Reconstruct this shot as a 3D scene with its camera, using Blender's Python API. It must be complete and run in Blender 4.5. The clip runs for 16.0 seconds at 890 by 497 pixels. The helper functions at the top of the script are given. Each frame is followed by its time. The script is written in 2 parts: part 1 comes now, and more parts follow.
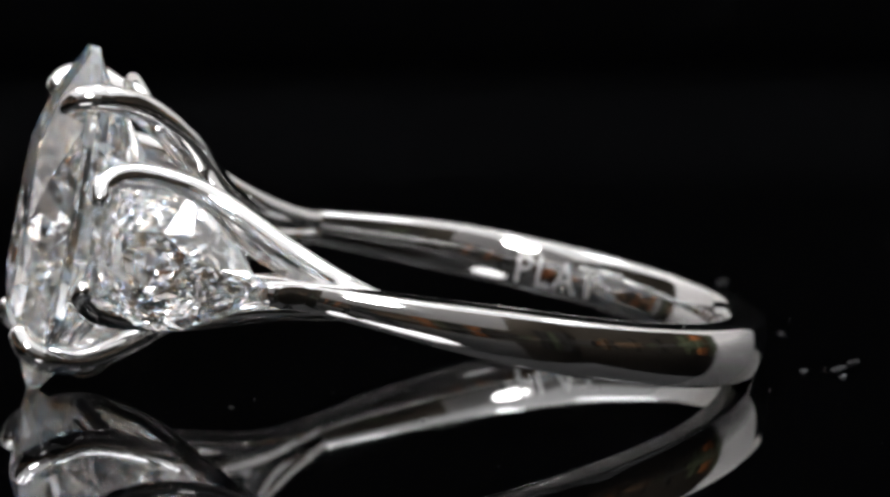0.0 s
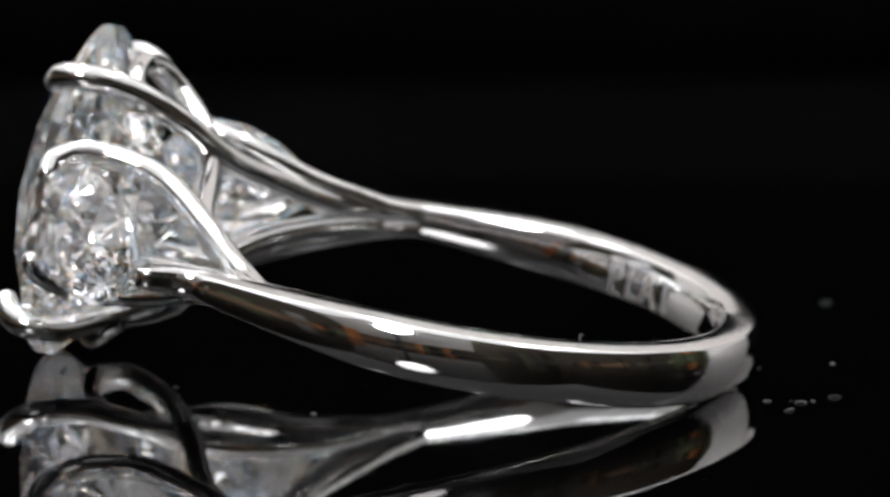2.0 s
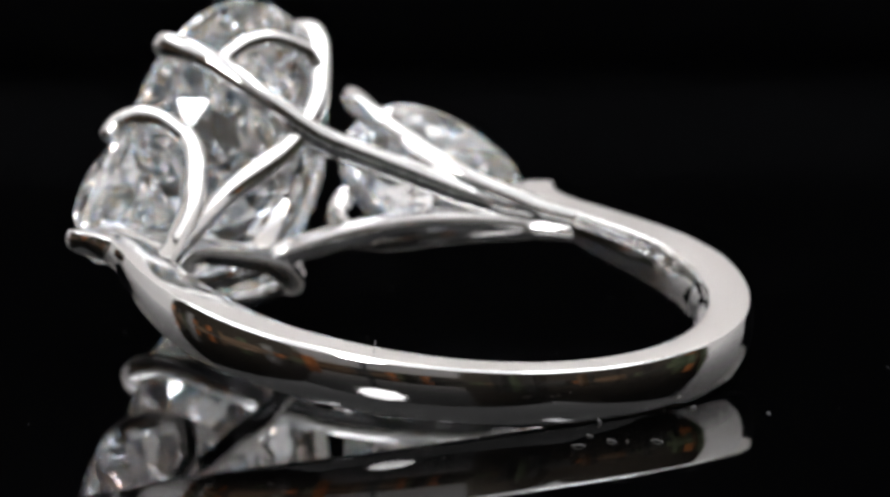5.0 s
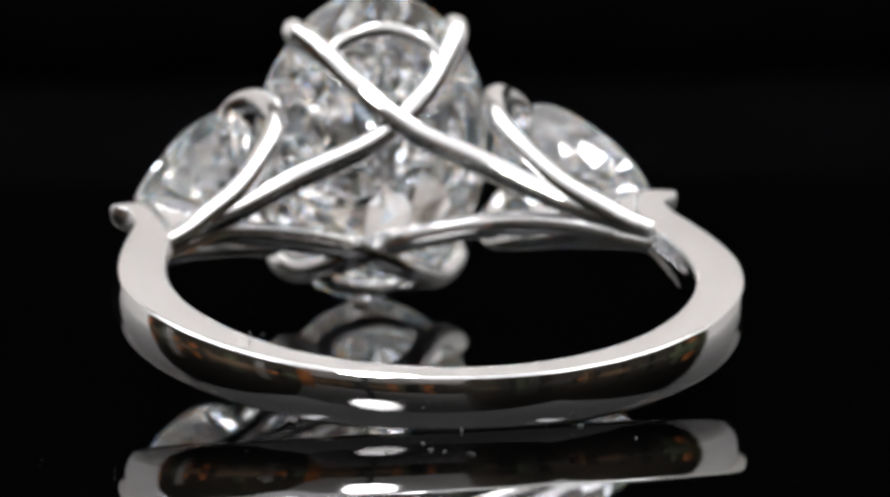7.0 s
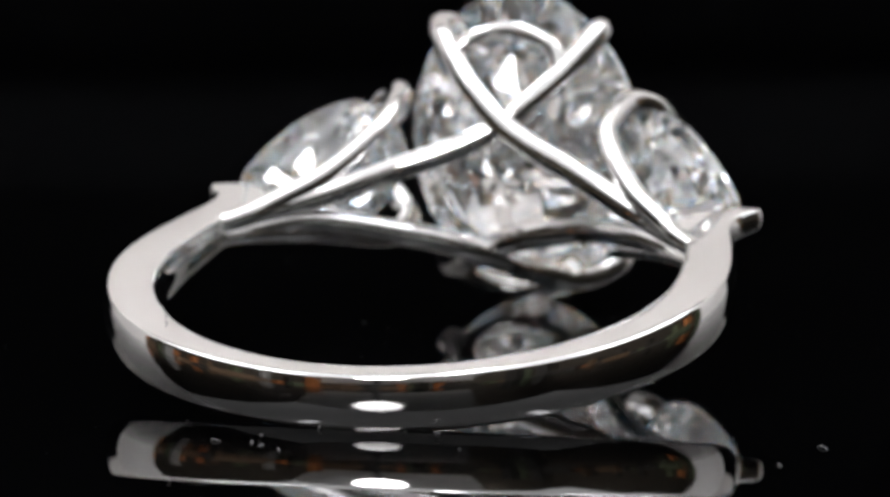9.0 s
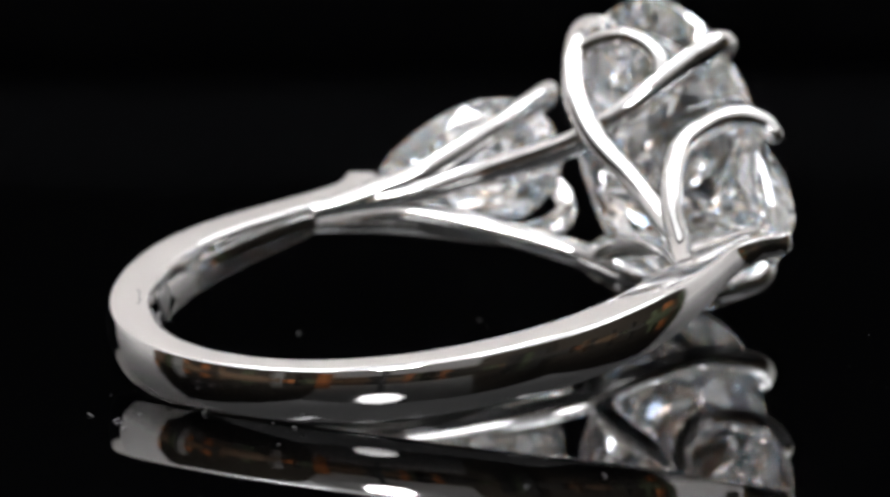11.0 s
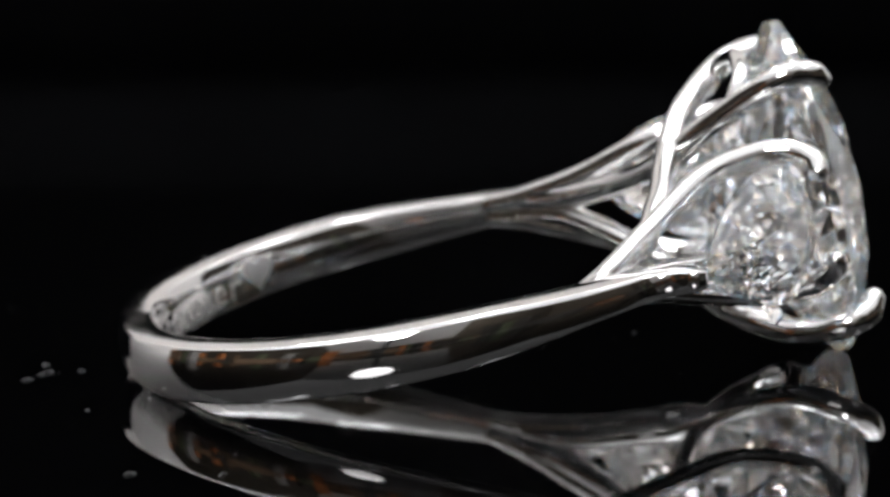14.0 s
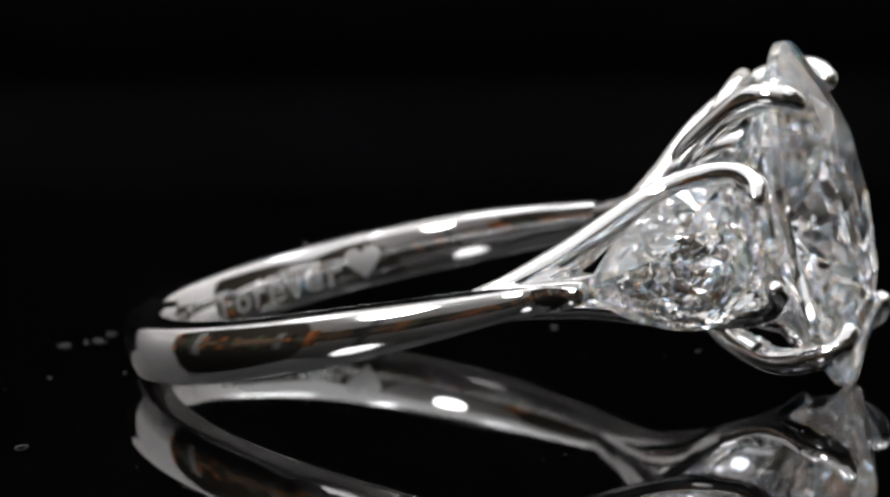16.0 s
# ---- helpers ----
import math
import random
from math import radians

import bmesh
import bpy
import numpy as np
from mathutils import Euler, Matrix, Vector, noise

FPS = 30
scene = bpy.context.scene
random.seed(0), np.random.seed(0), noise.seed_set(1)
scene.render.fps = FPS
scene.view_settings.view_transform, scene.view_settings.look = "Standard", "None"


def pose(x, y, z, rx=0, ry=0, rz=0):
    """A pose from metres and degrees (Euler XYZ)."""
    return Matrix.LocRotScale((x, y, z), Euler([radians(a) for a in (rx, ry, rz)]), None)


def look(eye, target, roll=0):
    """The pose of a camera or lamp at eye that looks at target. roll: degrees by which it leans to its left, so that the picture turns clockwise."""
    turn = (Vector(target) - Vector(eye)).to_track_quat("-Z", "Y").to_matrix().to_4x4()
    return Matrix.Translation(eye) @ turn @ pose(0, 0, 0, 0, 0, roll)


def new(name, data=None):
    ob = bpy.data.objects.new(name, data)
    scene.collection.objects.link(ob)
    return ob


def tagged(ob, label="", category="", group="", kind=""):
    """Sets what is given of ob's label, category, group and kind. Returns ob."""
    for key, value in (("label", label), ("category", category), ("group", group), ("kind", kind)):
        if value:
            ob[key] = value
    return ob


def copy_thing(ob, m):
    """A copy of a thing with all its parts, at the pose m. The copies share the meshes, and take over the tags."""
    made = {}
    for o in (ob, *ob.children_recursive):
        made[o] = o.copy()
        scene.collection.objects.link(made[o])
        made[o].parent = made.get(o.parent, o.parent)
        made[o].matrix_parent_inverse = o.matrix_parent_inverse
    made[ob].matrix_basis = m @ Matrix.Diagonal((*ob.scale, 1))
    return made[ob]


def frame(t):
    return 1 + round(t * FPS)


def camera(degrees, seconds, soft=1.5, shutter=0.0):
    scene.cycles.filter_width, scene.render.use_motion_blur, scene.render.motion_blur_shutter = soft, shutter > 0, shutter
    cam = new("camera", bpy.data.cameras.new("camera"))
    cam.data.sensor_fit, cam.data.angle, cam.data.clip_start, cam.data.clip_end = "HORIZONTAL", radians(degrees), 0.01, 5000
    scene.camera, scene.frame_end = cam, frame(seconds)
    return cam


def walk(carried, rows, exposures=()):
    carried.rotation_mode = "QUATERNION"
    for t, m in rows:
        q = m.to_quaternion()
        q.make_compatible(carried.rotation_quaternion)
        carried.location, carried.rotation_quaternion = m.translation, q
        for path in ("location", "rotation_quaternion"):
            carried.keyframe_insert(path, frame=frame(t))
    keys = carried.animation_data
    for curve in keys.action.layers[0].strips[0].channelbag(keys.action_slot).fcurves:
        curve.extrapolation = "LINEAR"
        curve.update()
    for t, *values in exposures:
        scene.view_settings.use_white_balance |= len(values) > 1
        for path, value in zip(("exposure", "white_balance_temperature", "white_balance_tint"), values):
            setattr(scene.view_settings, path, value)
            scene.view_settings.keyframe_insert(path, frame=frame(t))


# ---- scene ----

MM = 0.001

# ---- camera: stands still before the turning table ----
cam = camera(8.678, 16.0, soft=3.0)
VIEW = look((0, -0.19005, 0.0370), (0.00014, 0, 0.00407), -0.55)
walk(cam, [(0.0, VIEW), (16.0, VIEW)], exposures=[(0.0, 0.0), (16.0, 0.0)])

cam.data.dof.use_dof = True
cam.data.dof.focus_distance = 0.184
cam.data.dof.aperture_fstop = 105.0
# light bounces often inside the cut stones
scene.cycles.max_bounces = 32
scene.cycles.glossy_bounces = 32
scene.cycles.transmission_bounces = 32

# turn of the table: degrees at the start and per second
TURN_START, TURN_RATE = 187.90, -12.720
RING_TILT, RING_ROLL = -11.75, 0.6
RING_PLACE = (-0.610 * MM, 0.490 * MM, 2.890 * MM)


# ---- world: the dim room behind the light box ----
world = bpy.data.worlds.new("room_light")
scene.world = world
world.use_nodes = True
world.node_tree.nodes["Background"].inputs[0].default_value = (0.9, 0.85, 0.8, 1)
world.node_tree.nodes["Background"].inputs[1].default_value = 0.05


# ---- materials ----
def material(name, color=(0.8, 0.8, 0.8), rough=0.5, metal=0.0, ior=1.5):
    m = bpy.data.materials.new(name)
    m.use_nodes = True
    b = m.node_tree.nodes["Principled BSDF"]
    b.inputs["Base Color"].default_value = (*color, 1)
    b.inputs["Roughness"].default_value = rough
    b.inputs["Metallic"].default_value = metal
    b.inputs["IOR"].default_value = ior
    return m, m.node_tree, b


def noise_node(nt, scale, detail=4.0, rough=0.5, stretch=None):
    co = nt.nodes.new("ShaderNodeTexCoord")
    no = nt.nodes.new("ShaderNodeTexNoise")
    no.inputs["Scale"].default_value = scale
    no.inputs["Detail"].default_value = detail
    no.inputs["Roughness"].default_value = rough
    if stretch:
        mp = nt.nodes.new("ShaderNodeMapping")
        mp.inputs["Scale"].default_value = stretch
        nt.links.new(co.outputs["Object"], mp.inputs["Vector"])
        nt.links.new(mp.outputs["Vector"], no.inputs["Vector"])
    else:
        nt.links.new(co.outputs["Object"], no.inputs["Vector"])
    return no


def ramp(nt, source, stops):
    r = nt.nodes.new("ShaderNodeValToRGB")
    while len(r.color_ramp.elements) < len(stops):
        r.color_ramp.elements.new(0.5)
    for e, (p, c) in zip(r.color_ramp.elements, stops):
        e.position, e.color = p, (*c, 1)
    nt.links.new(source, r.inputs["Fac"])
    return r


def bump(nt, b, source, strength, distance):
    n = nt.nodes.new("ShaderNodeBump")
    n.inputs["Strength"].default_value = strength
    n.inputs["Distance"].default_value = distance
    nt.links.new(source, n.inputs["Height"])
    nt.links.new(n.outputs["Normal"], b.inputs["Normal"])


def platinum_material():
    m, nt, b = material("polished_platinum", (0.83, 0.82, 0.81), 0.05, 1.0)
    n1 = noise_node(nt, 900.0, 3.0)
    r = ramp(nt, n1.outputs["Fac"], [(0.3, (0.045,) * 3), (0.75, (0.11,) * 3)])
    nt.links.new(r.outputs["Color"], b.inputs["Roughness"])
    n2 = noise_node(nt, 450.0, 2.0)
    bump(nt, b, n2.outputs["Fac"], 0.12, 0.00006)
    return m


def engraving_material():
    m, nt, b = material("frosted_engraving", (0.78, 0.77, 0.76), 0.45, 1.0)
    n = noise_node(nt, 12000.0, 3.0)
    bump(nt, b, n.outputs["Fac"], 0.5, 0.00002)
    return m


def diamond_material(name):
    """Clear glass in two shares, the warm one bent less than the blue one, so that the facets split white light."""
    m = bpy.data.materials.new(name)
    m.use_nodes = True
    nt = m.node_tree
    nt.nodes.clear()
    out = nt.nodes.new("ShaderNodeOutputMaterial")
    last = None
    for color, ior in (((0.58, 0.5, 0.42), 2.390), ((0.42, 0.5, 0.58), 2.452)):
        g = nt.nodes.new("ShaderNodeBsdfGlass")
        g.inputs["Color"].default_value = (*color, 1)
        g.inputs["Roughness"].default_value = 0.0
        g.inputs["IOR"].default_value = ior
        if last is None:
            last = g
        else:
            add = nt.nodes.new("ShaderNodeAddShader")
            nt.links.new(last.outputs[0], add.inputs[0])
            nt.links.new(g.outputs[0], add.inputs[1])
            last = add
    nt.links.new(last.outputs[0], out.inputs["Surface"])
    return m


def black_acrylic_material():
    m, nt, b = material("black_acrylic", (0.0003, 0.0003, 0.0004), 0.02, 0.0, 1.42)
    n = noise_node(nt, 300.0, 5.0, 0.6)
    r = ramp(nt, n.outputs["Fac"], [(0.35, (0.012,) * 3), (0.8, (0.05,) * 3)])
    nt.links.new(r.outputs["Color"], b.inputs["Roughness"])
    return m


def cloth_material(name, color, scale=700.0):
    m, nt, b = material(name, color, 0.9)
    n = noise_node(nt, scale, 4.0)
    r = ramp(nt, n.outputs["Fac"], [(0.25, tuple(c * 0.9 for c in color)), (0.75, color)])
    nt.links.new(r.outputs["Color"], b.inputs["Base Color"])
    bump(nt, b, n.outputs["Fac"], 0.2, 0.0005)
    b.inputs["Specular IOR Level"].default_value = 0.05
    return m


def glow_material(name, color, strength):
    m, nt, b = material(name, (0.8, 0.8, 0.8), 0.6)
    b.inputs["Emission Color"].default_value = (*color, 1)
    b.inputs["Emission Strength"].default_value = strength
    return m


PLATINUM = platinum_material()
ENGRAVED = engraving_material()
DIAMOND = diamond_material("diamond")
ACRYLIC = black_acrylic_material()
WHITE_CLOTH = cloth_material("white_tent_fabric", (0.80, 0.782, 0.765))
BACK_CLOTH = cloth_material("cream_back_fabric", (0.70, 0.672, 0.645))
BLACK_CLOTH = cloth_material("black_velvet", (0.0005, 0.0005, 0.0006))
GREY_CLOTH = cloth_material("dark_grey_cloth", (0.004, 0.004, 0.0045))
ROOF = glow_material("lit_roof_fabric", (0.97, 0.98, 1.0), 0.78)
LED = glow_material("led_tube", (0.97, 0.985, 1.03), 18.0)
FILL_GLOW = glow_material("fill_light_diffuser", (1.0, 0.96, 0.9), 20.0)
LAMP = glow_material("lamp_diffuser", (0.985, 0.985, 1.0), 24.0)
CASE = material("black_plastic", (0.02, 0.02, 0.02), 0.45)[0]
ROOM = cloth_material("dark_room_wall", (0.075, 0.065, 0.055), 6.0)
LINT = cloth_material("lint", (0.22, 0.22, 0.22), 5000.0)


# ---- mesh helpers ----
def finish(name, bm, mat, smooth=True, angle=35):
    bmesh.ops.recalc_face_normals(bm, faces=bm.faces)
    me = bpy.data.meshes.new(name)
    bm.to_mesh(me)
    bm.free()
    me.materials.append(mat)
    if smooth:
        me.polygons.foreach_set("use_smooth", [True] * len(me.polygons))
        me.set_sharp_from_angle(angle=radians(angle))
    me.update()
    return me


def part(name, bm, mat, parent=None, label="", smooth=True, angle=35):
    ob = new(name, finish(name, bm, mat, smooth, angle))
    if parent is not None:
        ob.parent = parent
    if label:
        tagged(ob, label)
    return ob


def box_bm(x0, x1, y0, y1, z0, z1, bevel=0.0):
    """A box, in millimetres."""
    bm = bmesh.new()
    bmesh.ops.create_cube(bm, size=1.0)
    for v in bm.verts:
        v.co = Vector(((x0 + x1) / 2 + v.co.x * (x1 - x0), (y0 + y1) / 2 + v.co.y * (y1 - y0), (z0 + z1) / 2 + v.co.z * (z1 - z0))) * MM
    if bevel:
        bmesh.ops.bevel(bm, geom=bm.edges[:], offset=bevel * MM, segments=2, affect="EDGES", profile=0.6)
    return bm


def spline(points, steps):
    """Catmull-Rom through rows of numbers."""
    P = np.array(points, float)
    P = np.vstack([2 * P[0] - P[1], P, 2 * P[-1] - P[-2]])
    rows = []
    for i in range(1, len(P) - 2):
        a, b, c, d = P[i - 1], P[i], P[i + 1], P[i + 2]
        for k in range(steps):
            t = k / steps
            rows.append(0.5 * (2 * b + (c - a) * t + (2 * a - 5 * b + 4 * c - d) * t * t + (3 * b - 3 * c + d - a) * t ** 3))
    rows.append(P[-2])
    return np.array(rows)


def wire_bm(points, steps=8, sides=14, up=(0, 0, 1), squash=1.0, tip=True):
    """A round or oval wire through rows of x, y, z, radius in millimetres; the end is rounded off."""
    rows = spline(points, steps)
    pts, rad = rows[:, :3], rows[:, 3]
    tan = np.gradient(pts, axis=0)
    tan /= np.linalg.norm(tan, axis=1)[:, None]
    if tip:
        r = rad[-1]
        ends, er, et = [], [], []
        for a in (25, 50, 70, 84):
            ends.append(pts[-1] + tan[-1] * r * math.sin(radians(a)))
            er.append(r * math.cos(radians(a)))
            et.append(tan[-1])
        pts, rad, tan = np.vstack([pts, ends]), np.append(rad, er), np.vstack([tan, et])
    bm = bmesh.new()
    rings = []
    side = None
    for p, r, t in zip(pts, rad, tan):
        if side is None:
            side = np.cross(t, up)
        side = side - t * side.dot(t)
        side /= np.linalg.norm(side)
        other = np.cross(side, t)
        rings.append([bm.verts.new((p + r * (math.cos(a) * side + squash * math.sin(a) * other)) * MM)
                      for a in np.linspace(0, 2 * math.pi, sides, endpoint=False)])
    for a, b in zip(rings, rings[1:]):
        for i in range(sides):
            bm.faces.new((a[i], a[(i + 1) % sides], b[(i + 1) % sides], b[i]))
    bm.faces.new(rings[0])
    bm.faces.new(rings[-1][::-1])
    return bm


# ---- the faceted stones ----
def brilliant_bm(outline, table, crown, pavilion, girdle, sub=2, seed=1, uneven=1.0):
    """A brilliant cut in its own frame: table towards +z, outline(angle) in millimetres round the z axis."""
    bm = bmesh.new()

    def at(ring, a, h):
        x, y = outline(a)
        return bm.verts.new(Vector((x * ring, y * ring, h)) * MM)

    n = 8
    step = 2 * math.pi / n
    k = math.cos(step / 2)
    rm = 0.5 * (1 + table) - 0.02
    hm = crown * (1 - rm * k) / (1 - table)
    T = [at(table, i * step, crown) for i in range(n)]
    M = [at(rm, (i + 0.5) * step, hm) for i in range(n)]
    total = n * 2 * sub
    G = [at(1, i * 2 * math.pi / total, girdle / 2) for i in range(total)]
    H = [at(1, i * 2 * math.pi / total, -girdle / 2) for i in range(total)]
    culet = bm.verts.new(Vector((0, 0, -pavilion)) * MM)

    rnd = random.Random(seed)

    def tier(r, shift, bulge):
        return [at(r * (1 + uneven * rnd.uniform(-0.045, 0.045)), (i + shift + uneven * rnd.uniform(-0.1, 0.1)) * 2 * math.pi / 16,
                   -pavilion * (1 - r ** 1.08) * bulge * (1 + uneven * rnd.uniform(-0.025, 0.02))) for i in range(16)]

    radii = (0.83, 0.66, 0.50, 0.35, 0.21, 0.10)
    tiers = [tier(r, 0.5 if k % 2 == 0 else 0.0, 1.03) for k, r in enumerate(radii)]
    bm.faces.new(T)
    for i in range(n):
        j = (i + 1) % n
        bm.faces.new((T[i], M[i], T[j]))
        bm.faces.new((T[i], M[i - 1], G[i * 2 * sub], M[i]))
        for s in range(2 * sub):
            a, b = i * 2 * sub + s, (i * 2 * sub + s + 1) % total
            bm.faces.new((M[i], G[a], G[b]))
            bm.faces.new((G[a], H[a], H[b], G[b]))
    for i in range(16):
        j = (i + 1) % 16
        A = tiers[0]
        for s in range(sub):
            bm.faces.new((A[i], H[(i * sub + s) % total], H[(i * sub + s + 1) % total]))
        bm.faces.new((A[i], H[(j * sub) % total], A[j]))
        for k, (P, Q) in enumerate(zip(tiers, tiers[1:])):
            if k % 2 == 0:
                bm.faces.new((P[i], Q[i], Q[j]))
                bm.faces.new((P[i], Q[j], P[j]))
            else:
                bm.faces.new((P[j], Q[i], Q[j]))
                bm.faces.new((P[i], Q[i], P[j]))
        bm.faces.new((culet, tiers[-1][i], tiers[-1][j]))
    return bm


def oval(b, c):
    return lambda a: (b * math.cos(a), c * math.sin(a))


def pear(length, width):
    """Round end towards -x, point towards +x."""
    def f(a):
        u = (1 + math.cos(a)) / 2
        x = -length / 2 + length * u
        y = width * 0.5 * math.sin(a) * (1.17 - 0.62 * u ** 1.5) * 0.995
        return x, y
    return f


def basis(origin, ax, ay, az):
    m = Matrix.Identity(4)
    for i, v in enumerate((ax, ay, az)):
        m.col[i][:3] = Vector(v).normalized()
    m.col[3][:3] = Vector(origin) * MM
    return m


# ---- the ring, in its own frame: finger hole along z, head towards +x ----
def shank_bm():
    rows = []   # inner x, y, outer rim x, y, width along the finger
    for a in range(180, 91, -5):
        c, s = math.cos(radians(a)), math.sin(radians(a))
        f = (180 - a) / 90
        rows.append((8.9 * c, 8.75 * s, 10.0 * c, 10.4 * s, 2.04 - 0.20 * f ** 2))
    rows += [(0.7, 8.73, 0.5, 10.36, 1.74), (2.2, 8.42, 1.9, 10.14, 1.48), (3.6, 8.05, 3.5, 9.76, 1.24), (4.8, 7.88, 4.7, 9.32, 1.07),
             (5.7, 7.95, 5.6, 9.08, 0.97), (6.4, 8.08, 6.25, 9.06, 0.91), (7.0, 8.2, 6.8, 9.32, 0.88), (7.5, 8.45, 7.25, 9.70, 0.80),
             (7.8, 8.8, 7.65, 9.66, 0.62)]
    half = spline(np.array(rows) * np.array((1.003, 1.001, 1.003, 1.001, 0.96)), 4)
    full = np.vstack([half[:0:-1] * np.array((1, -1, 1, -1, 1)), half])
    for k in range(40):
        even = 0.5 * full[1:-1] + 0.25 * (full[:-2] + full[2:])
        calm = (full[1:-1, :1] < 4.6) | (k < 6)
        full[1:-1] = np.where(calm, even, full[1:-1])
    # share of the way from the inner rim to the outer rim, share of the width, bulge in half widths
    prof = [(0.0, 0.0, -0.16), (0.0, 0.15, -0.145), (0.0, 0.27, -0.10), (0.0, 0.37, -0.045), (0.005, 0.425, -0.01), (0.03, 0.455, 0), (0.09, 0.474, 0), (0.2, 0.488, 0),
            (0.35, 0.497, 0), (0.52, 0.5, 0), (0.7, 0.497, 0), (0.84, 0.492, 0), (0.90, 0.486, 0), (0.94, 0.476, 0), (0.968, 0.460, 0), (0.985, 0.440, 0.002),
            (0.99, 0.415, 0.016), (0.99, 0.37, 0.054), (0.99, 0.31, 0.098), (0.99, 0.24, 0.136), (0.99, 0.16, 0.164), (0.99, 0.08, 0.180), (0.99, 0.0, 0.185)]
    loop = prof + [(n, -z, e) for n, z, e in prof[-2:0:-1]]
    bm = bmesh.new()
    rings = []
    for ix, iy, ox, oy, w in full:
        d = Vector((ox - ix, oy - iy, 0))
        d.normalize()
        rings.append([bm.verts.new((Vector((ix + (ox - ix) * n, iy + (oy - iy) * n, z * w)) + d * e * w / 2) * MM) for n, z, e in loop])
    m = len(loop)
    for a, b in zip(rings, rings[1:]):
        for i in range(m):
            bm.faces.new((a[i], a[(i + 1) % m], b[(i + 1) % m], b[i]))
    for k in (0, -1):
        mid = sum((v.co for v in rings[k]), Vector()) / m + Vector((0.22 * MM, 0, 0))
        tip = bm.verts.new(mid)
        for i in range(m):
            bm.faces.new((rings[k][i], rings[k][(i + 1) % m], tip))
    return bm


def prong_wire_bm(sy, sz):
    """From the shoulder on one side, over the crossing, to a claw on the other side of the stone."""
    if sy * sz > 0:
        pts = [(3.40, -8.85, 0.18), (4.60, -7.65, 0.24), (6.20, -5.90, 0.36), (7.75, -3.20, 1.25), (8.80, -0.75, 2.15), (9.95, 0.95, 3.30), (11.6, 2.15, 4.20)]
    else:
        pts = [(3.40, -8.85, 0.18), (4.70, -7.60, 0.28), (6.30, -5.67, 0.40), (7.84, -3.45, 0.90), (8.90, -0.60, 1.78), (9.95, 1.15, 2.85), (11.85, 2.42, 3.98)]
    if sz > 0:
        pts += [(12.9, 2.80, 4.38), (13.68, 2.74, 4.22), (14.0, 2.50, 3.96)]
    else:
        pts += [(13.1, 3.06, 4.16), (13.9, 3.00, 3.98), (14.24, 2.74, 3.66)]
    rad = (0.32, 0.38, 0.41, 0.44, 0.46, 0.45, 0.45, 0.46, 0.45, 0.41)
    return wire_bm([(x, y * sy, z * sz, r) for (x, y, z), r in zip(pts, rad)])


def gallery_bm(sz):
    pts = [(11.0, -2.0, 3.55, 0.30), (11.6, -1.5, 4.35, 0.32), (11.9, 0, 4.75, 0.34), (11.6, 1.5, 4.35, 0.32), (11.0, 2.0, 3.55, 0.30)]
    return wire_bm([(x, y, z * sz, r) for x, y, z, r in pts], tip=False)


def pear_arm_bm(sy, sz):
    pts = [(3.5, 8.70, 0.20, 0.30), (4.6, 7.55, 0.32, 0.36), (5.4, 6.85, 0.50, 0.40), (6.95, 5.38, 1.04, 0.40), (9.2, 4.02, 1.96, 0.42), (11.0, 3.88, 2.27, 0.44),
           (12.15, 4.20, 2.22, 0.43), (12.76, 4.75, 1.86, 0.40), (12.8, 5.15, 1.50, 0.34)]
    return wire_bm([(x, y * sy, z * sz, r) for x, y, z, r in pts])


def prism_bm(outline, z0, z1, bevel):
    bm = bmesh.new()
    lo = [bm.verts.new(Vector((x, y, z0)) * MM) for x, y in outline]
    hi = [bm.verts.new(Vector((x, y, z1)) * MM) for x, y in outline]
    bm.faces.new(lo)
    bm.faces.new(hi)
    for i in range(len(lo)):
        j = (i + 1) % len(lo)
        bm.faces.new((lo[i], lo[j], hi[j], hi[i]))
    bmesh.ops.recalc_face_normals(bm, faces=bm.faces)
    bmesh.ops.bevel(bm, geom=bm.edges[:], offset=bevel * MM, segments=2, affect="EDGES", profile=0.6)
    return bm


def saddle_bm(sy):
    """The web that joins the arms under the point of a side stone."""
    return prism_bm([(x, y * sy) for x, y in ((4.6, 7.8), (7.6, 8.45), (8.2, 8.2), (7.7, 7.4), (6.6, 6.2), (5.2, 6.9))], -0.36, 0.36, 0.08)


def inside(a, z):
    """A place on the inner face of the band."""
    c, s = math.cos(radians(a)), math.sin(radians(a))
    q = 1 - (0.16 * (1 - (z / 1.0) ** 2) + 0.045) / 8.8
    return Vector((8.9 * c * q, 8.75 * s * q, z))


def bent_bm(source, height, a0, a1, z0):
    """Flat work laid on the inner face of the band, from angle a0 to angle a1."""
    bm = bmesh.new()
    bm.from_mesh(source)
    xs, ys = [v.co.x for v in bm.verts], [v.co.y for v in bm.verts]
    x0, x1, y0, y1 = min(xs), max(xs), min(ys), max(ys)
    bmesh.ops.subdivide_edges(bm, edges=[e for e in bm.edges if e.calc_length() > 0.3 * (y1 - y0)], cuts=2)
    for v in bm.verts:
        depth = v.co.z
        p = inside(a0 + (a1 - a0) * (v.co.x - x0) / (x1 - x0), z0 + height * ((v.co.y - y0) / (y1 - y0) - 0.5))
        flat = Vector((p.x, p.y, 0)).normalized()
        v.co = (p - flat * max(depth, 0) * 0.6) * MM
    return bm


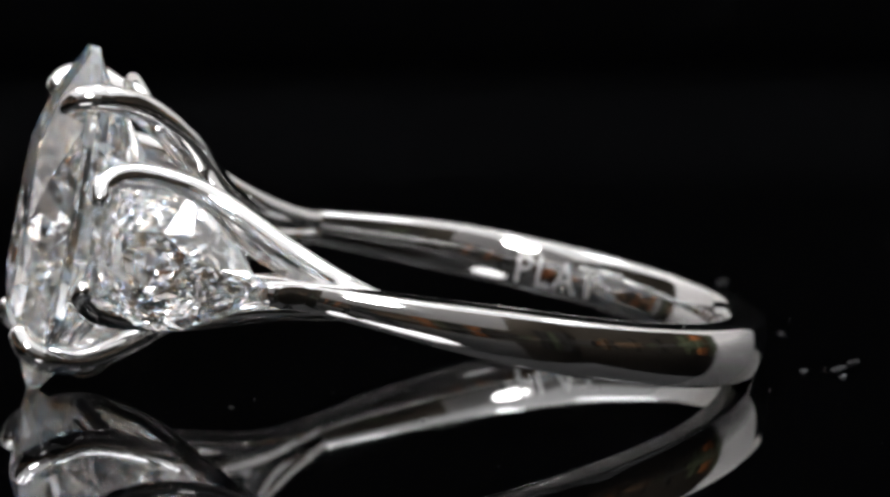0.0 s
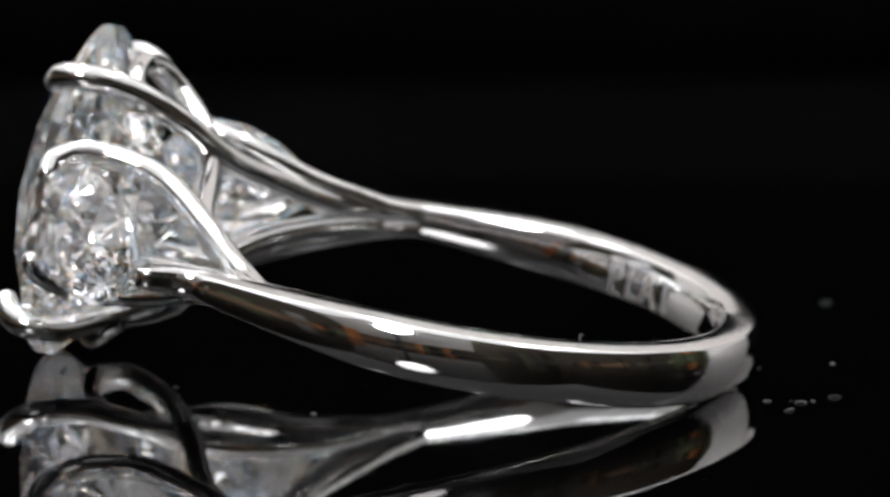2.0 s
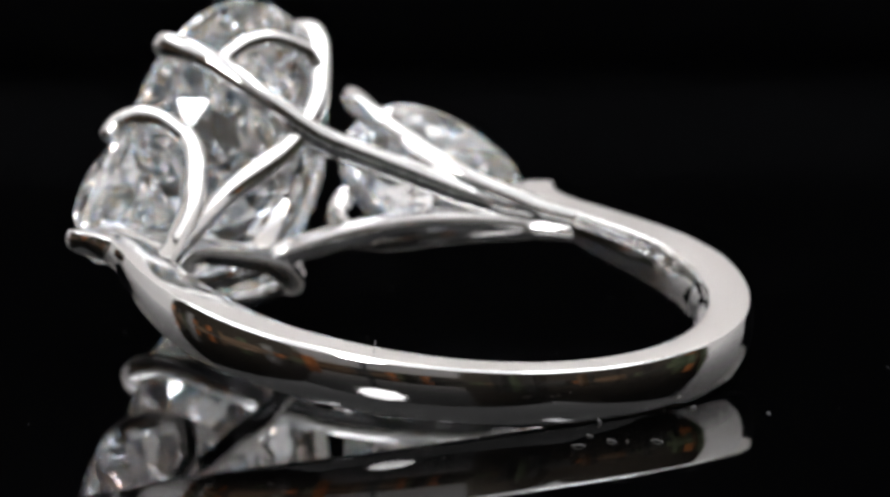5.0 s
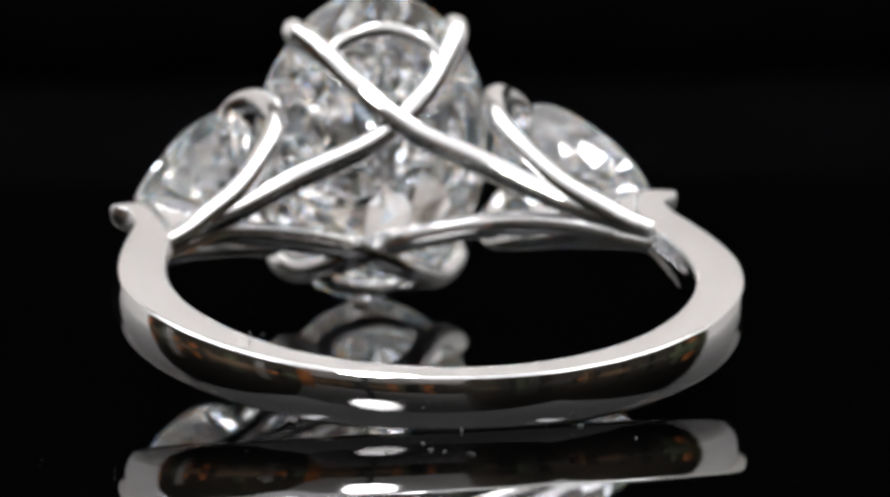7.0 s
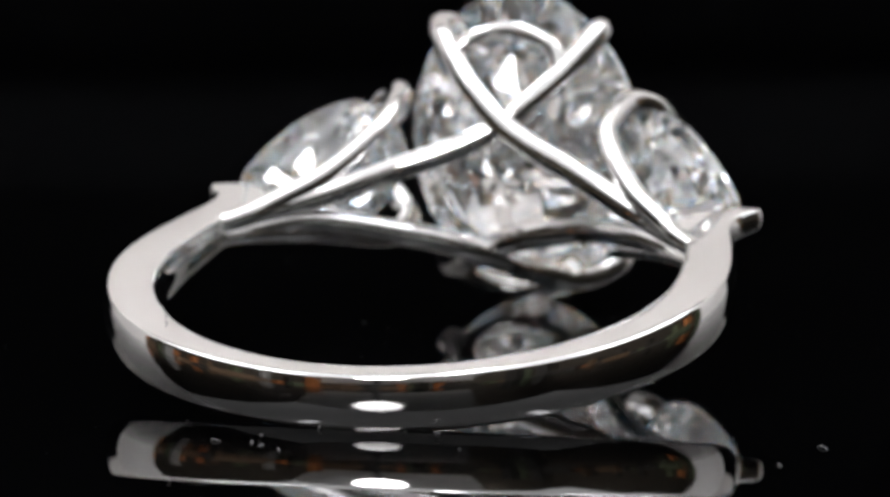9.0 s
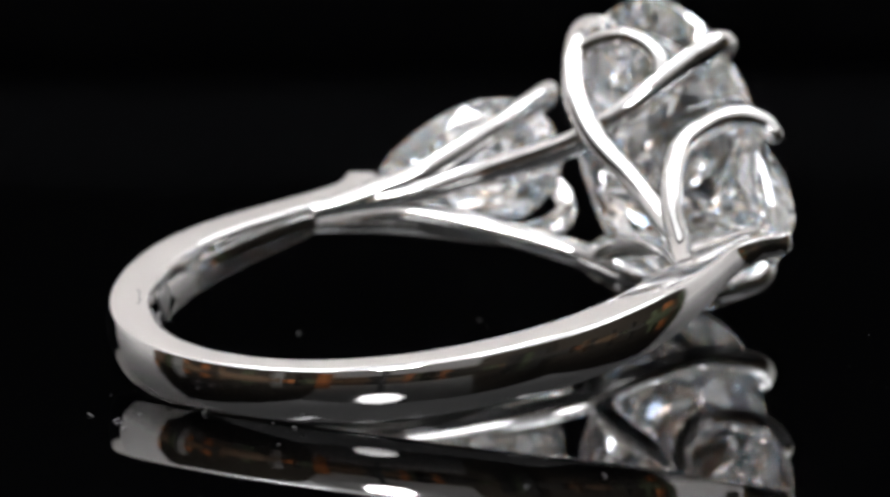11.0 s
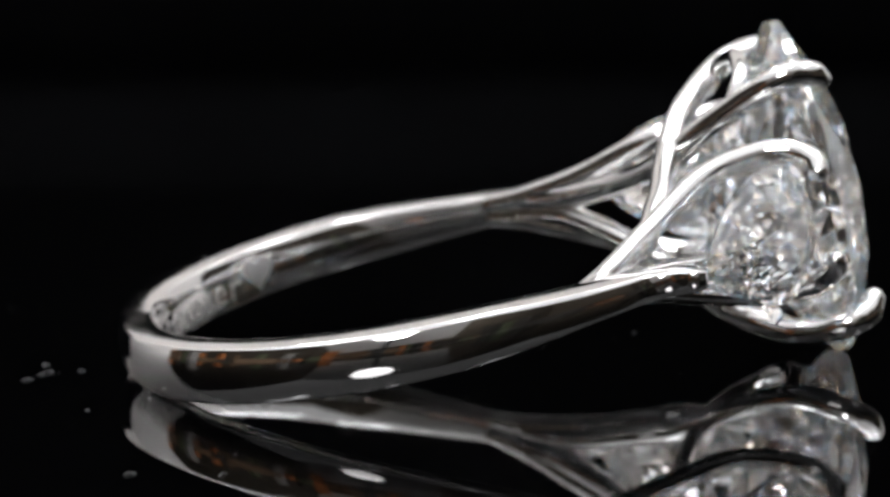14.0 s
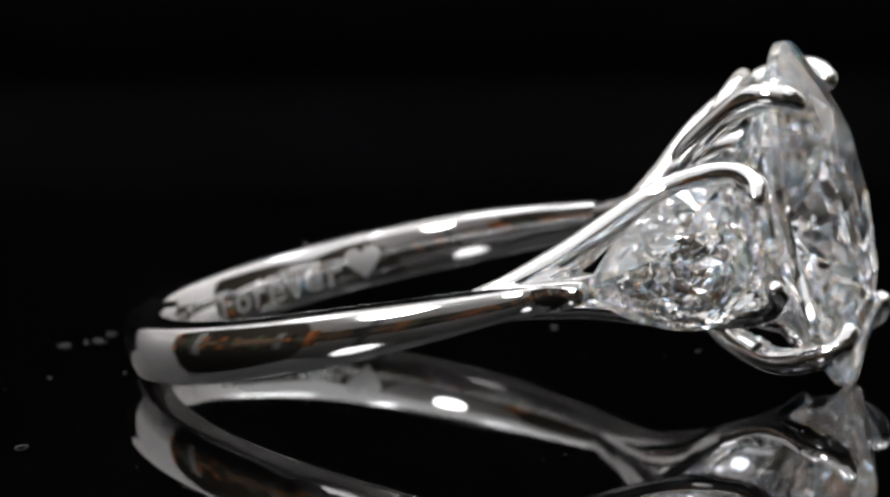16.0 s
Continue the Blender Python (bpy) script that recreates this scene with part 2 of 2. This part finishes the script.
def letters(body):
    cu = bpy.data.curves.new("engraving", "FONT")
    cu.body, cu.size, cu.extrude, cu.resolution_u, cu.space_character = body, 1.0, 0.02, 3, 1.12
    ob = bpy.data.objects.new("engraving", cu)
    scene.collection.objects.link(ob)
    bpy.context.view_layer.update()
    me = bpy.data.meshes.new_from_object(ob.evaluated_get(bpy.context.evaluated_depsgraph_get()))
    bpy.data.objects.remove(ob)
    return me


def heart():
    bm = bmesh.new()
    pts = []
    for i in range(28):
        t = 2 * math.pi * i / 28
        pts.append((16 * math.sin(t) ** 3, 13 * math.cos(t) - 5 * math.cos(2 * t) - 2 * math.cos(3 * t) - math.cos(4 * t)))
    lo = [bm.verts.new((x / 32, y / 32, 0.0)) for x, y in pts]
    hi = [bm.verts.new((x / 32, y / 32, 0.02)) for x, y in pts]
    c = bm.verts.new((0, 0, 0.02))
    for i in range(28):
        j = (i + 1) % 28
        bm.faces.new((lo[i], lo[j], hi[j], hi[i]))
        bm.faces.new((hi[i], hi[j], c))
    me = bpy.data.meshes.new("heart")
    bm.to_mesh(me)
    bm.free()
    return me


def build_ring():
    ring = tagged(new("ring"), "polished platinum three-stone ring lying on black acrylic", "ring")
    shank = part("shank", shank_bm(), PLATINUM, ring, "polished platinum band", angle=28)
    for sy in (1, -1):
        for sz in (1, -1):
            part("prong", prong_wire_bm(sy, sz), PLATINUM, ring)
            part("pear_arm", pear_arm_bm(sy, sz), PLATINUM, ring)
    for sz in (1, -1):
        part("gallery_bar", gallery_bm(sz), PLATINUM, ring)
    for sy in (1, -1):
        part("saddle", saddle_bm(sy), PLATINUM, ring)
    part("engraving", bent_bm(letters("PLAT"), 1.08, 248.7, 229.0, -0.12), ENGRAVED, shank, "frosted engraved letters", smooth=False)
    part("engraving", bent_bm(letters("Forever"), 0.95, 160.5, 126.2, -0.08), ENGRAVED, shank, "frosted engraved letters", smooth=False)
    part("engraved_heart", bent_bm(heart(), 1.15, 124.6, 116.4, -0.02), ENGRAVED, shank, "frosted engraved heart", smooth=False)
    stone = part("oval_diamond", brilliant_bm(oval(4.1, 5.69), 0.56, 1.32, 3.6, 0.34, 3, 2, 1.4), DIAMOND, ring, "large clear oval brilliant-cut diamond", smooth=False)
    stone.matrix_local = basis((13.34, 0, 0), (0, 1, 0), (0, 0, 1), (1, 0, 0))
    for sy in (1, -1):
        tip, end = Vector((8.0, 8.85 * sy, 0)), Vector((12.45, 4.20 * sy, 0))
        along = (tip - end)
        normal = Vector((-along.y, along.x, 0)) * (1 if sy > 0 else -1)
        if normal.x < 0:
            normal = -normal
        normal.normalize()
        side = normal.cross(along.normalized())
        ob = part("pear_diamond", brilliant_bm(pear(along.length, 4.5), 0.48, 0.85, 2.1, 0.18, 3, 6 + sy, 1.7), DIAMOND, ring, "clear pear-cut diamond", smooth=False)
        ob.matrix_local = basis((tip + end) / 2, along, side, normal)
    return ring


# ---- the table and the light box ----
def build_table():
    bm = bmesh.new()
    bmesh.ops.create_cone(bm, cap_ends=True, segments=128, radius1=0.13, radius2=0.13, depth=0.006)
    bmesh.ops.translate(bm, verts=bm.verts, vec=(0, 0, -0.003))
    disc = tagged(new("turntable"), "glossy black acrylic turntable disc", "turntable")
    part("disc", bm, ACRYLIC, disc)
    return disc


def octagon_bm(r0, r1, z0, z1):
    bm = bmesh.new()
    bmesh.ops.create_cone(bm, cap_ends=True, segments=8, radius1=r1 * MM, radius2=r0 * MM, depth=(z1 - z0) * MM)
    bmesh.ops.translate(bm, verts=bm.verts, vec=(0, 0, (z0 + z1) / 2 * MM))
    return bm


def build_box():
    s = []
    s.append(part("floor", box_bm(-1500, 1500, -1500, 1000, -30, -8), CASE))
    s.append(part("wall_back", box_bm(-450, 450, 300, 306, 82, 340), BACK_CLOTH))
    s.append(part("backdrop", box_bm(-450, 450, 297, 303, -8, 81.9), BLACK_CLOTH))
    # strip across the backdrop, slightly less black than the velvet
    s.append(part("dark_strip", box_bm(-306, 306, 294, 296.9, 33, 41), GREY_CLOTH))
    for x in (-1, 1):
        a, b = sorted((x * 220, x * 226))
        s.append(part("wall_left" if x < 0 else "wall_right", box_bm(a, b, 85, 293, -8, 330), WHITE_CLOTH))
    s.append(part("ceiling", box_bm(-450, 450, -380, 262, 336, 342), ROOF))
    flap = box_bm(-450, 130, -2, 2, -300, 0)
    bmesh.ops.transform(flap, verts=flap.verts, matrix=pose(0, -0.383, 0.335, -36, 0, 0))
    s.append(part("front_flap", flap, WHITE_CLOTH))
    # unseen dark strip, added so the band's edge mirrors a thin dark line
    s.append(part("dark_strip", box_bm(-450, 450, 262.5, 299, 332, 344, 2), CASE))
    for name, box in (("room_wall_front", (-1320, 1320, -1420, -1400, -8, 1500)), ("room_wall_left", (-1340, -1320, -1400, 1000, -8, 1500)),
                      ("room_wall_right", (1320, 1340, -1400, 1000, -8, 1500)), ("room_wall_back", (-1320, 1320, 1000, 1020, -8, 1500)),
                      ("room_ceiling", (-1340, 1340, -1420, 1020, 1500, 1520))):
        s.append(part(name, box_bm(*box), ROOM))
    for o in s:
        tagged(o, kind="structure")
    for i, x in enumerate((-170, 0, 170)):
        led = tagged(new("led_lamp"), "white led tube lamp under the light box roof", "lamp", "tubes under the roof")
        part("bracket", box_bm(-12, 12, -150, 150, 9, 18, 2), CASE, led)
        part("tube", box_bm(-9, 9, -145, 145, 0, 9.5, 3), LED, led)
        led.matrix_world = Matrix.Translation((x * MM, 0.06, 0.318))
    # unseen fill light, added to brighten the boxes and walls of the room
    room = tagged(new("added_fill_light"), "flat white fill light added over the dim room", "lamp")
    part("frame", box_bm(-320, 320, -320, 320, 3, 12, 2), CASE, room)
    part("diffuser", box_bm(-300, 300, -300, 300, 0, 3.5), FILL_GLOW, room)
    room.matrix_world = Matrix.Translation((0.1, -0.8, 1.488))
    lamp = tagged(new("studio_lamp"), "eight-sided black studio lamp with a white diffuser on a stand", "lamp")
    part("housing", octagon_bm(30, 62, 1, 40), CASE, lamp)
    part("diffuser", octagon_bm(58, 56, -3, 1.5), LAMP, lamp)
    lamp.matrix_world = look((-0.110, -0.321, 0.212), (0, 0, 0))
    pole = part("pole", wire_bm([(-118, -352, -8, 8), (-118, -352, 100, 8), (-118, -352, 236, 8)], tip=False, up=(1, 0, 0)), CASE, lamp)
    pole.matrix_parent_inverse = lamp.matrix_world.inverted()


def build_clutter():
    """Boxes that stand in the room round the light box."""
    rnd = random.Random(4)
    mats = [material("cardboard_" + n, c, 0.7)[0] for n, c in (("brown", (0.15, 0.09, 0.05)), ("orange", (0.50, 0.17, 0.05)), ("dark", (0.02, 0.017, 0.014)),
                                                             ("green", (0.09, 0.11, 0.06)), ("grey", (0.30, 0.29, 0.28)))]
    words = ("brown", "orange", "black", "green", "grey")
    base = []
    for i, m in enumerate(mats):
        ob = tagged(new("storage_box"), words[i] + " cardboard storage box standing in the dim room", "box", "boxes in the room")
        part("carton", box_bm(-24, 24, -20, 20, 0, 150, 3), m, ob)
        part("lid", box_bm(-26, 26, -22, 22, 142, 156, 2), m, ob)
        base.append(ob)
    k = 0
    for side in range(64):
        a = radians(-114 + 3.6 * side + rnd.uniform(-1.2, 1.2))
        d = rnd.uniform(0.46, 1.1)
        if -1.1 < a < 0.35:
            d = max(d, 0.66)
        i = rnd.choice((0, 0, 0, 0, 1, 1, 2, 2, 2, 3, 3, 4))
        m = Matrix.Translation((d * math.sin(a), -d * math.cos(a), -0.008)) @ pose(0, 0, 0, 0, 0, rnd.uniform(0, 180))
        if rnd.random() < 0.45:
            m = m @ pose(0.07, 0, 0.024, 0, -90, 0)
        if k < 5:
            i = k
            base[i].matrix_world = m
        else:
            copy_thing(base[i], m)
        k += 1


def build_dust(places):
    """Lint and specks that lie on the table and turn with it."""
    rnd = random.Random(11)
    bm = bmesh.new()

    def fibre(x, y, size, r):
        a = rnd.uniform(0, 6.28)
        pts = []
        for i in range(4):
            pts.append((x + size * i / 3 * math.cos(a), y + size * i / 3 * math.sin(a), r + 0.12 * size * math.sin(i), r))
            a += rnd.uniform(-0.5, 0.5)
        w = wire_bm(pts, 2, 5)
        me = bpy.data.meshes.new("lint")
        w.to_mesh(me)
        w.free()
        bm.from_mesh(me)
        bpy.data.meshes.remove(me)

    w = wire_bm([(-6.85, 7.23, 2.66, 0.022), (-6.82, 7.18, 2.74, 0.022), (-6.86, 7.20, 2.82, 0.018), (-6.95, 7.22, 2.84, 0.016)], 2, 5, up=(1, 0, 0))
    me = bpy.data.meshes.new("lint")
    w.to_mesh(me)
    w.free()
    bm.from_mesh(me)
    bpy.data.meshes.remove(me)
    for x, y, size, r in places:
        fibre(x, y, size * 0.7, r * 0.55)
    for i in range(100):
        a, d = rnd.uniform(0, 6.283), rnd.uniform(3, 60)
        fibre(d * math.cos(a), d * math.sin(a), rnd.uniform(0.02, 0.07), rnd.uniform(0.005, 0.013))
    ob = part("dust", bm, LINT)
    tagged(ob, "pale lint and dust specks on black acrylic", "dust", kind="stuff")
    return ob


turntable = build_table()
ring = build_ring()
dust = build_dust([(-12.6, 2.4, 0.5, 0.035), (-13.4, 1.3, 0.6, 0.03), (-12.3, -4.2, 0.2, 0.03), (-10.1, -2.9, 0.22, 0.05), (-11.8, 2.4, 0.35, 0.03), (-9.5, -15.2, 0.7, 0.03),
                   (-11.9, -14.2, 0.6, 0.03), (1.8, 8.1, 0.2, 0.05), (-12.8, 3.4, 0.6, 0.03), (7.6, 5.0, 0.25, 0.03), (-10.3, 1.0, 0.3, 0.07), (-13.0, 1.9, 0.3, 0.03)])
build_box()
build_clutter()


def motions():
    at_ring = Matrix.Translation(RING_PLACE) @ pose(0, 0, 0, 0, RING_TILT, 0) @ pose(0, 0, 0, RING_ROLL, 0, 0)
    times = [i * 0.5 for i in range(33)]
    turns = [(t, pose(0, 0, 0, 0, 0, TURN_START + TURN_RATE * t)) for t in times]
    walk(turntable, turns)
    walk(dust, turns)
    walk(ring, [(t, m @ at_ring) for t, m in turns])


motions()
